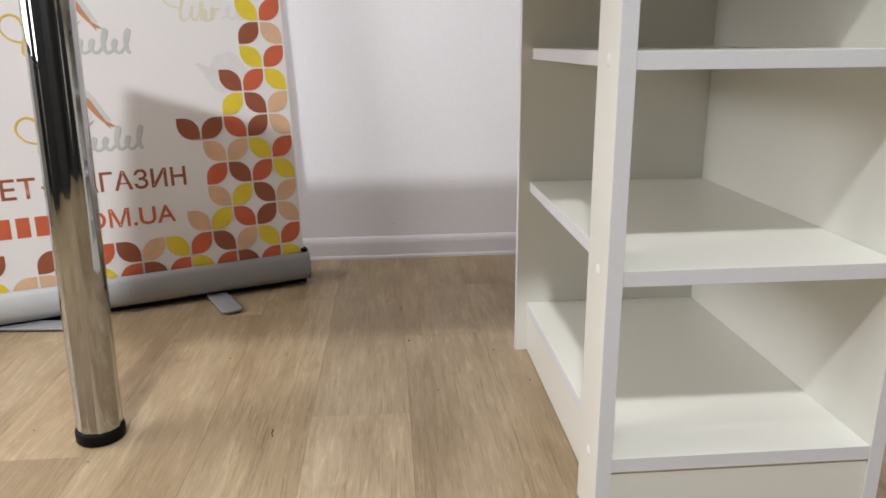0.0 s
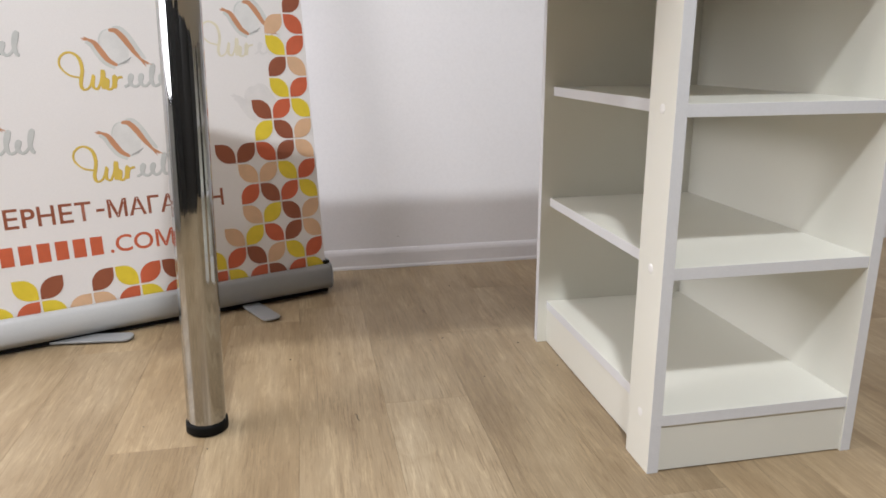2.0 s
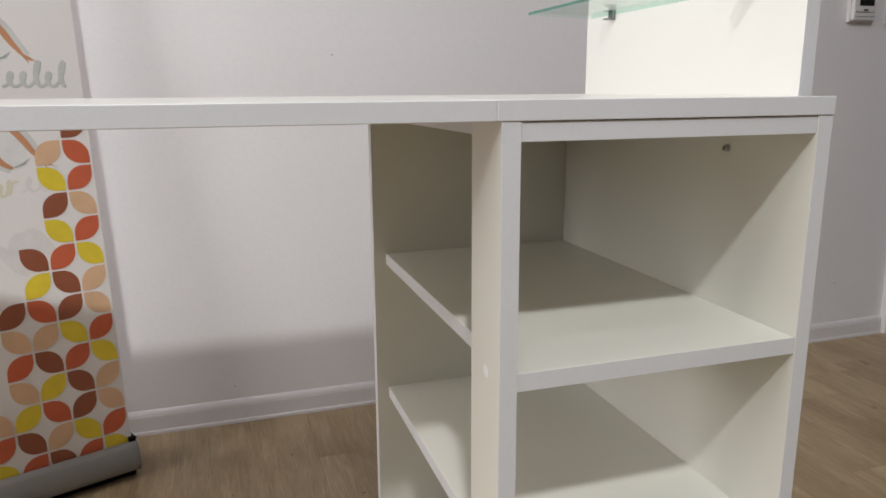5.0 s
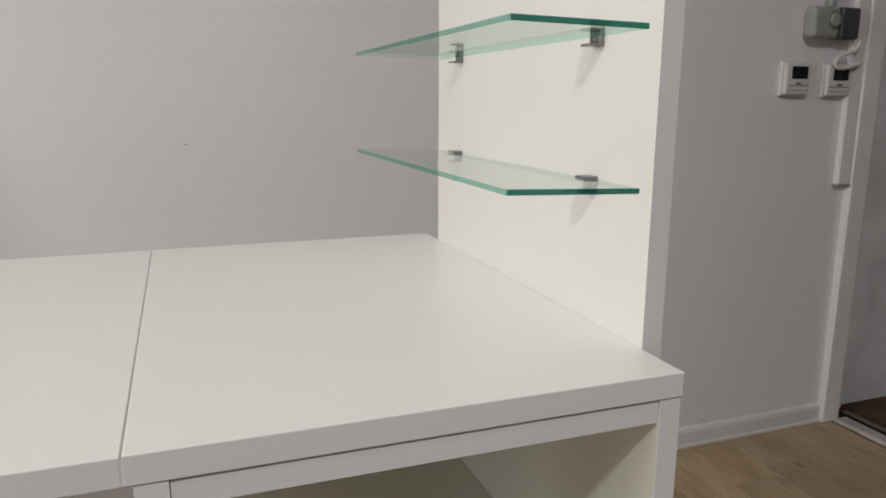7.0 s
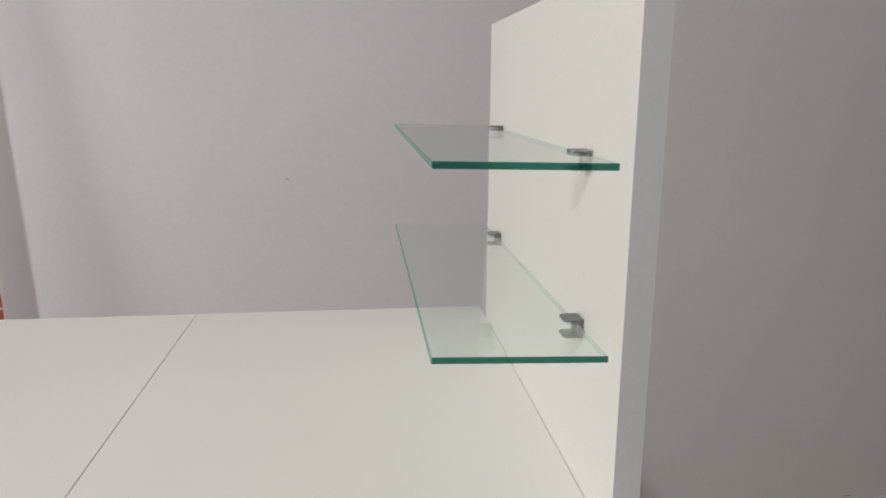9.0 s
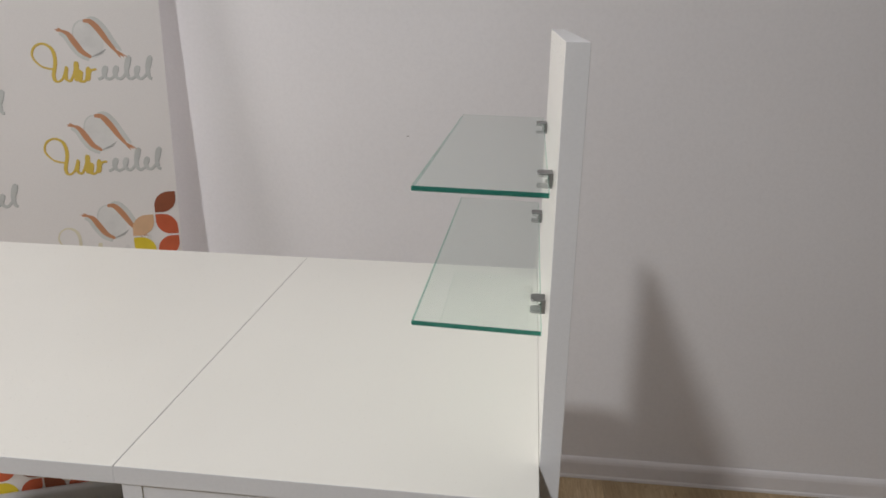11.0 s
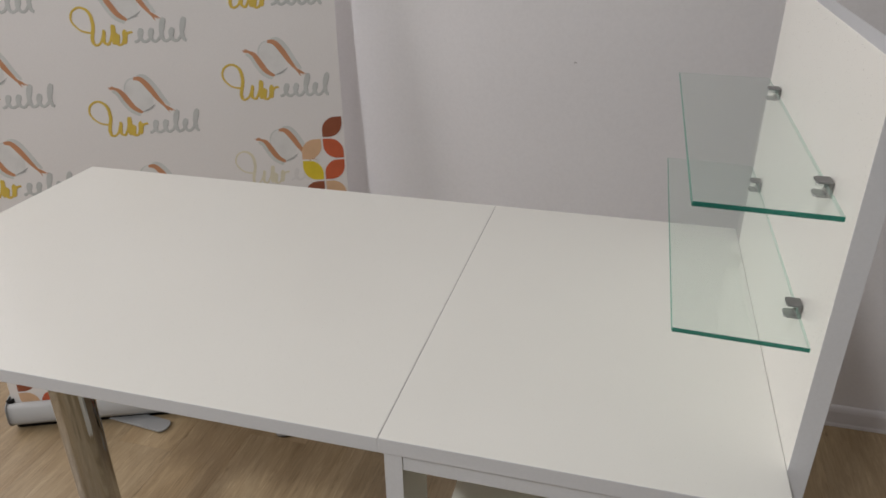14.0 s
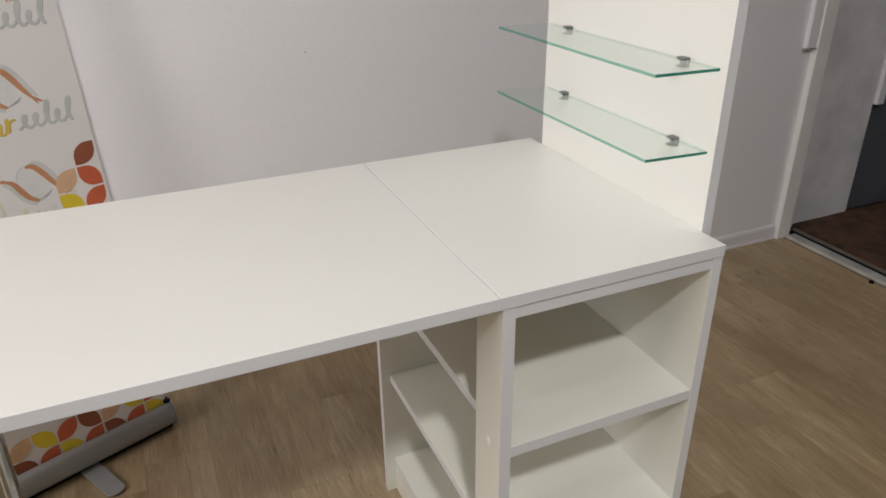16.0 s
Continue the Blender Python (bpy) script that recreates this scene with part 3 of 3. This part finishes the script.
part("support_pole", tube([(-WIDE / 2, 0.06, 0.07), (-WIDE / 2, 0.5 * sh_lean * 2 + 0.035, 1.0), (-WIDE / 2, sheet_y(-WIDE / 2, TALL) + 0.014, TALL)], 0.007, 12), ALUMINIUM, stand)


def foot_bar(length):
    out = []
    half = 0.021
    for i in range(13):
        a = -math.pi / 2 + math.pi * i / 12
        out.append((length - half * 0.7 + half * 0.7 * math.cos(a), half * math.sin(a)))
    out += [(0.0, half), (0.0, -half)]
    return prism(out, 0.0035, 0.0085, 0.0015)


for origin, tip in (((-0.215, 0.030), (-0.200, -0.128)), ((-0.640, 0.022), (-0.484, -0.058))):
    d = Vector((tip[0] - origin[0], tip[1] - origin[1]))
    part("swing_foot", join(foot_bar(d.length), box((0.0, -0.015, 0.0), (0.03, 0.015, 0.0036))), FOOT_METAL, stand, "grey steel swivel foot",
         pose(origin[0], origin[1], 0.0003, 0, 0, math.degrees(math.atan2(d.y, d.x))))

# printed leaf border
CELL, LEAF = 0.0482, 0.0442
BORDER = [
    "brown", "red peach", "red yellow", "peach brown", "red yellow", "yellow red brown", "peach brown yellow", "peach brown red brown brown",
    "red yellow peach peach", "yellow red brown red", "peach brown yellow peach", "peach brown red yellow peach",
    "red yellow peach brown red yellow peach brown red yellow brown - brown yellow - peach brown",
    "yellow red brown red yellow red brown red yellow red peach peach yellow red yellow red peach",
]


def leaf_outline(kind):
    """A square with two opposite corners rounded wide: kind 0 keeps the upper left and lower right sharp."""
    s, r = LEAF, 0.030
    pts = []
    for cx, cy, a0, rounded in ((r, r, 180, kind == 0), (s - r, r, 270, kind == 1), (s - r, s - r, 0, kind == 0), (r, s - r, 90, kind == 1)):
        if rounded:
            pts += [(cx + r * math.cos(radians(a0 + 90 * i / 8)), cy + r * math.sin(radians(a0 + 90 * i / 8))) for i in range(9)]
        else:
            pts.append((0 if a0 in (180, 90) else s, 0 if a0 in (180, 270) else s))
    return pts


for r, row in enumerate(BORDER):
    for c, colour in enumerate(row.split()):
        if colour == "-":
            continue
        x0 = -(0.0145 + CELL * c) - LEAF
        z0 = 0.7225 - CELL * r - LEAF
        bm = prism([(x0 + x, z0 + y) for x, y in leaf_outline(0 if (r + c) % 2 else 1)], 0, 0.0002)
        part("printed_leaf", bent(bm, 0.0007), INK[colour], stand, colour.replace("red", "orange-red") + " printed leaf")


def strip(points, widths):
    """A flat band along points, with its width from row to row."""
    bm = bmesh.new()
    pts = [Vector((*p, 0.000002 * i)) for i, p in enumerate(points)]
    left, right = [], []
    for i, p in enumerate(pts):
        d = (pts[min(i + 1, len(pts) - 1)] - pts[max(i - 1, 0)]).normalized()
        n = Vector((-d.y, d.x, 0)) * widths[i] / 2
        left.append(bm.verts.new(p + n))
        right.append(bm.verts.new(p - n))
    for i in range(len(pts) - 1):
        bm.faces.new((left[i], right[i], right[i + 1], left[i + 1]))
    return bm


def smooth_line(keys, steps=8):
    """A Catmull-Rom line through keys."""
    k = [keys[0], *keys, keys[-1]]
    out = []
    for a, b, c, d in zip(k, k[1:], k[2:], k[3:]):
        for i in range(steps):
            t = i / steps
            out.append(tuple(0.5 * (2 * q + (r - p) * t + (2 * p - 5 * q + 4 * r - s) * t * t + (3 * q - p - 3 * r + s) * t ** 3) for p, q, r, s in zip(a, b, c, d)))
    out.append(keys[-1])
    return out


def emblem(x, v, gold, silver, ribbons):
    """A wordless emblem: a gold loop with a wave, a silver wave, a pearl disc and two copper ribbons. (x, v): the loop's outermost point."""
    mark = thing_part("emblem", stand)

    def at(pts):
        return [(x + a, v + b) for a, b in pts]

    loop = smooth_line([(0.036, -0.022), (0.016, -0.016), (0.002, 0.002), (0.006, 0.020), (0.022, 0.028), (0.038, 0.018), (0.042, -0.006), (0.036, -0.034), (0.040, -0.046),
                        (0.052, -0.040), (0.061, -0.018), (0.058, -0.040), (0.066, -0.046)])
    stroke = smooth_line([(0.066, -0.046), (0.074, -0.030), (0.080, -0.008), (0.077, -0.044), (0.086, -0.026), (0.084, -0.044), (0.094, -0.044), (0.101, -0.020), (0.099, -0.044), (0.105, -0.026), (0.116, -0.022)])
    # a running line of slanted loops, the third and the fifth tall
    wave = []
    for i in range(5 * 20 + 1):
        turn = i / 20
        tall = 0.044 if int(min(turn, 4.99)) in (2, 4) else 0.024
        rise = tall * (0.5 - 0.5 * math.cos(2 * math.pi * turn))
        wave.append((0.118 + 0.0205 * turn + 0.0066 * math.sin(2 * math.pi * turn) + 0.26 * rise, -0.042 + rise))

    def pen(pts, thin, thick):
        """Broad on the down strokes, thin on the way up."""
        raw = []
        for p, q in zip(pts, pts[1:]):
            d = math.hypot(q[0] - p[0], q[1] - p[1]) or 1
            raw.append(thin + (thick - thin) * max(0.0, (p[1] - q[1]) / d))
        raw.append(thin)
        return [sum(raw[max(0, i - 2):i + 3]) / len(raw[max(0, i - 2):i + 3]) for i in range(len(raw))]

    if gold is not None:
        faded = gold is FADED_GOLD
        rows = [("gold_loop", loop, 0.0032, 0.0062, gold, GOLD_DEEP), ("gold_wave", stroke, 0.0038, 0.0090, gold, GOLD_DEEP), ("silver_wave", wave, 0.0044, 0.0082, silver, SILVER_DEEP)]
        for name, pts, thin, thick, ink, deep in rows:
            w = pen(pts, thin, thick)
            part(name, bent(strip(at(pts), w), 0.0004), ink, mark)
            if not faded:
                part("dark_edge", bent(strip(at([(a + 0.0011, b - 0.0009) for a, b in pts]), w), 0.0002), deep, mark)
    strong = ribbons > 1
    disc = [(0.108 + 0.027 * math.cos(2 * math.pi * i / 40) - 0.006 * math.sin(2 * math.pi * i / 40), 0.036 + 0.037 * math.sin(2 * math.pi * i / 40)) for i in range(40)]
    part("pearl_disc", bent(prism(at(disc), 0, 0.0001), 0.0001), PEARL if strong else FADED_SILVER, mark)
    grey, copper = (RIBBON_GREY, RIBBON) if strong else (FADED_SILVER, FADED_SILVER)
    # a grey rim round the upper part of the disc
    rim = disc[8:22]
    part("disc_rim", bent(strip(at(rim), [0.0006 + 0.0026 * math.sin(math.pi * i / (len(rim) - 1)) for i in range(len(rim))]), 0.0002), grey, mark)
    left = smooth_line([(0.060, 0.053), (0.072, 0.046), (0.082, 0.030), (0.094, 0.012), (0.110, 0.001)])
    right = smooth_line([(0.102, 0.072), (0.116, 0.070), (0.130, 0.054), (0.145, 0.030), (0.160, 0.010)])
    n = len(left)
    for pts, shift, tips in ((left, (-0.0045, -0.0050), ((0.060, 0.053), (0.050, 0.052), (0.0535, 0.0585), (0.0475, 0.0555))),
                             (right, (0.0075, 0.0035), ((0.159, 0.012), (0.166, -0.002), (0.172, 0.001), (0.178, 0.0015)))):
        band = [0.0012 + 0.0150 * math.sin(math.pi * min(1.0, 0.12 + 0.80 * (i / (n - 1) if pts is right else 1 - i / (n - 1)))) for i in range(n)]
        part("grey_ribbon", bent(strip(at([(a + shift[0], b + shift[1]) for a, b in pts]), [0.9 * w for w in band]), 0.00022), grey, mark)
        part("copper_ribbon", bent(strip(at(pts), [0.72 * w for w in band]), 0.00045), copper, mark)
        root = tips[0]
        for k, tip in enumerate(tips[1:]):
            part("ribbon_tip", bent(strip(at([root, ((root[0] + tip[0]) / 2, (root[1] + tip[1]) / 2), tip]), [0.0056, 0.0034, 0.0004]), 0.0005 + 0.00002 * k), copper, mark)
    # frayed grey ends at the foot of the disc
    for i in range(4):
        part("grey_strand", bent(strip(at([(0.109 + 0.004 * i, 0.001 + 0.001 * i), (0.121 + 0.003 * i, 0.006 + 0.0015 * i), (0.134 + 0.002 * i, 0.008 + 0.0035 * i)]), [0.0010, 0.0030, 0.0004]), 0.00033 + 0.00002 * i),
             SILVER_DEEP if strong else grey, mark)


def thing_part(name, parent):
    ob = new(name)
    ob.empty_display_size = 0.02
    ob.parent = parent
    return tagged(ob, "printed gold and silver emblem with copper ribbons")


for k in range(-2, 5):
    emblem(-0.5415, 0.7497 + 0.188 * k, GOLD, SILVER, 2)
for k in range(-2, 5):
    v = 0.8145 + 0.188 * k
    emblem(-0.827, v, GOLD, SILVER, 2)
    if k >= 0:
        emblem(-0.259, v, GOLD, SILVER, 2)
    elif k == -1:
        emblem(-0.254, v, FADED_GOLD, FADED_SILVER, 2)
    else:
        emblem(-0.250, v, None, None, 1)


def lettering(body, x0, x1, v0, height, ink, weight, label):
    """Raised lettering fitted between x0 and x1, its foot at v0."""
    cu = bpy.data.curves.new("lettering", "FONT")
    cu.body, cu.size, cu.resolution_u, cu.offset = body, 1.0, 4, weight
    tmp = new("lettering_source", cu)
    bpy.context.view_layer.update()
    me = bpy.data.meshes.new_from_object(tmp.evaluated_get(bpy.context.evaluated_depsgraph_get()))
    bpy.data.objects.remove(tmp)
    bm = bmesh.new()
    bm.from_mesh(me)
    bpy.data.meshes.remove(me)
    bmesh.ops.triangulate(bm, faces=list(bm.faces))
    xs, ys = [v.co.x for v in bm.verts], [v.co.y for v in bm.verts]
    for v in bm.verts:
        v.co = Vector((x0 + (v.co.x - min(xs)) / (max(xs) - min(xs)) * (x1 - x0), v0 + (v.co.y - min(ys)) / (max(ys) - min(ys)) * height, 0))
    part("lettering", bent(bm, 0.0003), ink, stand, label)


lettering("ИНТЕPНЕТ", -0.793, -0.521, 0.2485, 0.040, INK["brown"], 0.013, "brown printed capital lettering")
part("hyphen", bent(prism([(-0.512, 0.265), (-0.496, 0.265), (-0.496, 0.2705), (-0.512, 0.2705)], 0, 0.0002), 0.0003), INK["brown"], stand)
lettering("МАГАЗИН", -0.490, -0.245, 0.2485, 0.040, INK["brown"], 0.013, "brown printed capital lettering")
lettering(".CO\u041c.UA", -0.4955, -0.2745, 0.1745, 0.0385, INK["red"], 0.011, "orange-red printed lettering")
for i in range(8):
    x = -0.762 + 0.0328 * i
    part("printed_bar", bent(prism([(x, 0.1745), (x + 0.0235, 0.1745), (x + 0.0235, 0.213), (x, 0.213)], 0, 0.0002), 0.0003), INK["red"], stand, "orange-red printed bar")


# ---------------------------------------------------------------- wall fittings
def thermostat(x, z):
    y = back(x)
    t = thing("thermostat", "white wall thermostat with a small dark display", "thermostat", group="wall thermostats", place=(x, y, z))
    part("housing", join(box((-0.043, -0.010, -0.043), (0.043, 0.0, 0.043), 0.003), box((-0.040, -0.022, -0.040), (0.040, -0.009, 0.040), 0.006, 3)), DEVICE_WHITE, t)
    part("display", box((-0.022, -0.0245, 0.000), (0.028, -0.0218, 0.030), 0.0008), DISPLAY, t, "dark display")
    part("button_bar", box((-0.034, -0.0238, -0.018), (0.034, -0.0218, -0.0155), 0.0005), DEVICE_GREY, t)
    part("switch", box((-0.006, -0.0250, -0.0135), (0.008, -0.0218, -0.0095), 0.0005), DEVICE_DARK, t)
    part("button_bar", box((-0.034, -0.0238, -0.029), (0.034, -0.0218, -0.0275), 0.0005), DEVICE_GREY, t)
    return t


thermostat(1.186, 0.9755)
thermostat(1.325, 0.973)
sock = thing("wall_socket", "grey surface-mounted wall socket with a dark switch half", "socket", place=(1.277, back(1.277), 1.108))
part("housing", box((-0.076, -0.040, -0.034), (0.012, 0.0, 0.044), 0.012, 3), DEVICE_GREY, sock)
part("switch_half", box((0.0125, -0.042, -0.034), (0.076, 0.0, 0.044), 0.008, 3), DEVICE_DARK, sock, "dark grey switch half")
part("socket_ring", revolve([(0.023, 0.0), (0.023, 0.003), (0.019, 0.004)], 32), SOCKET_SHADE, sock, "", pose(-0.012, -0.039, 0.012, 90, 0, 0))
part("socket_face", revolve([(0.016, 0.0), (0.016, 0.005), (0.013, 0.007)], 32), DEVICE_GREY, sock, "", pose(-0.012, -0.040, 0.012, 90, 0, 0))
part("cable_gland", revolve([(0.012, 0), (0.012, 0.022), (0.008, 0.028)], 20), DEVICE_GREY, sock, "", pose(-0.005, -0.018, 0.040))
tagged(part("power_cable", tube([(1.272, back(1.27) - 0.018, 1.155), (1.274, back(1.27) - 0.016, 1.39), (1.277, back(1.27) - 0.012, 1.79), (1.277, back(1.27) - 0.010, TOP)], 0.0045), DEVICE_WHITE),
              "thin white power cable running up the wall", "cable")
loop_pts = smooth_line([(1.375, 1.072), (1.355, 1.047), (1.316, 1.035), (1.294, 1.020), (1.306, 1.004), (1.343, 1.006), (1.378, 1.018)])
tagged(part("cable_loop", tube([(a, back(a) - 0.030, b) for a, b in loop_pts], 0.0050), DEVICE_WHITE), "loose loop of white cable at the thermostat", "cable")
duct = thing("cable_duct", "white plastic cable trunking ending above the floor", "cable duct")
part("body", box((1.366, back(1.39) - 0.014, 0.700), (1.411, back(1.39) - 0.001, TOP), 0.002), WALL, duct)
part("cover", box((1.369, back(1.39) - 0.017, 0.700), (1.408, back(1.39) - 0.0135, TOP), 0.0015), WALL, duct)
part("end_plate", box((1.364, back(1.39) - 0.019, 0.695), (1.413, back(1.39) - 0.001, 0.6995), 0.001), DEVICE_GREY, duct)
# small scuffs on the wall
for x, z, w in ((-0.287, 0.833, 0.006), (-0.542, 0.087, 0.005), (1.208, 0.178, 0.008), (0.985, 0.066, 0.018)):
    structure("trim", box((x, back(x) - 0.0008, z), (x + w, back(x) + 0.002, z + 0.002), 0.0003), SCUFF, "small dark scuff mark on the wall", "scuff")


# ---------------------------------------------------------------- floor
floor = tagged(part("floor", box((WEST - 0.1, SOUTH - 0.1, -0.06), (EAST + 0.08, 1.22, -0.0022)), JOINT), "light oak plank floor with visible joints", "floor", kind="structure")
structure("floor_hall", box((EAST + 0.081, -0.45, -0.06), (3.2, 1.22, -0.0022)), MAT, "dark floor of the entry", "floor")
PW, PL = 0.1450, 0.92
FIRST = -0.6705
GAP = 0.00025


def plank_mesh(width, length):
    return finish(box((0, 0, -0.004), (width - GAP, length - GAP, 0.0), 0.00015, 1), "plank", OAK)


standard = plank_mesh(PW, PL)
NEAR = SOUTH        # the planks run on behind the viewer
joints = {0: 0.290, -3: 0.210, 1: 0.585, -1: -0.12, 2: -0.05, -2: -0.20, -4: 0.62, 3: 0.36}
rng = random.Random(7)
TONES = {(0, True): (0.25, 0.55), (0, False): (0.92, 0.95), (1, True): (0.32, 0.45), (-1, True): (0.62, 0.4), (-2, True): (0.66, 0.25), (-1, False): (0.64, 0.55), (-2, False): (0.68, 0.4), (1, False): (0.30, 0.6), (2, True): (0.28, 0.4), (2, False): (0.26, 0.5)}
for c in range(-15, 16):
    x0 = FIRST + PW * c
    x1 = min(x0 + PW, EAST)
    x0 = max(x0, WEST)
    if x1 - x0 < 0.005:
        continue
    y = joints.get(c, rng.uniform(-0.4, 0.5)) - PL * 5
    while y < 1.2:
        a, b = max(y, NEAR), min(y + PL, back((x0 + x1) / 2) + 0.002)
        whole = b - a > PL - 0.001 and x1 - x0 > PW - 0.001
        if b - a > 0.01:
            plank = part("plank", standard if whole else plank_mesh(x1 - x0, b - a), None, floor, "", pose(x0, a, 0))
            # tone and greyness of the plank; columns from 5 on lightened for missing light
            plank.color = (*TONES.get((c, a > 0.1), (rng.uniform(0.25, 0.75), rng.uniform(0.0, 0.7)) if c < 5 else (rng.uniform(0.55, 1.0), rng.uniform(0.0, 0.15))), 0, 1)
        y += PL

# crumbs and a hair on the floor
for x, y, r in ((-0.833, 0.509, 0.0016), (-0.519, 0.556, 0.0017), (-0.434, 0.899, 0.0013), (-0.370, 0.501, 0.0015), (-0.317, 0.706, 0.0013), (-0.328, 0.378, 0.0012), (-0.478, 0.358, 0.0012), (-0.954, 0.196, 0.0012),
                (-1.064, 0.287, 0.0011), (-0.560, 0.775, 0.0013), (-0.578, 0.591, 0.0010), (-0.546, 0.551, 0.0010), (0.9, 0.35, 0.0016), (1.1, 0.55, 0.0014)):
    bm = bmesh.new()
    bmesh.ops.create_icosphere(bm, subdivisions=1, radius=r)
    for v in bm.verts:
        v.co = Vector((v.co.x * 1.4, v.co.y, max(v.co.z * 0.6, -r * 0.4)))
    tagged(part("crumb", bm, DARK_METAL, None, "", pose(x, y, r * 0.4, 0, 0, 40 * x)), "tiny dark crumb lying on the floor", "crumb", group="crumbs on the floor")
tagged(part("hair", tube(smooth_line([(-0.724, 0.260, 0.0009), (-0.7215, 0.254, 0.0009), (-0.7225, 0.247, 0.0009), (-0.7195, 0.238, 0.0009)], 5), 0.0007, 6), DARK_METAL), "short dark curled hair on the floor", "hair")
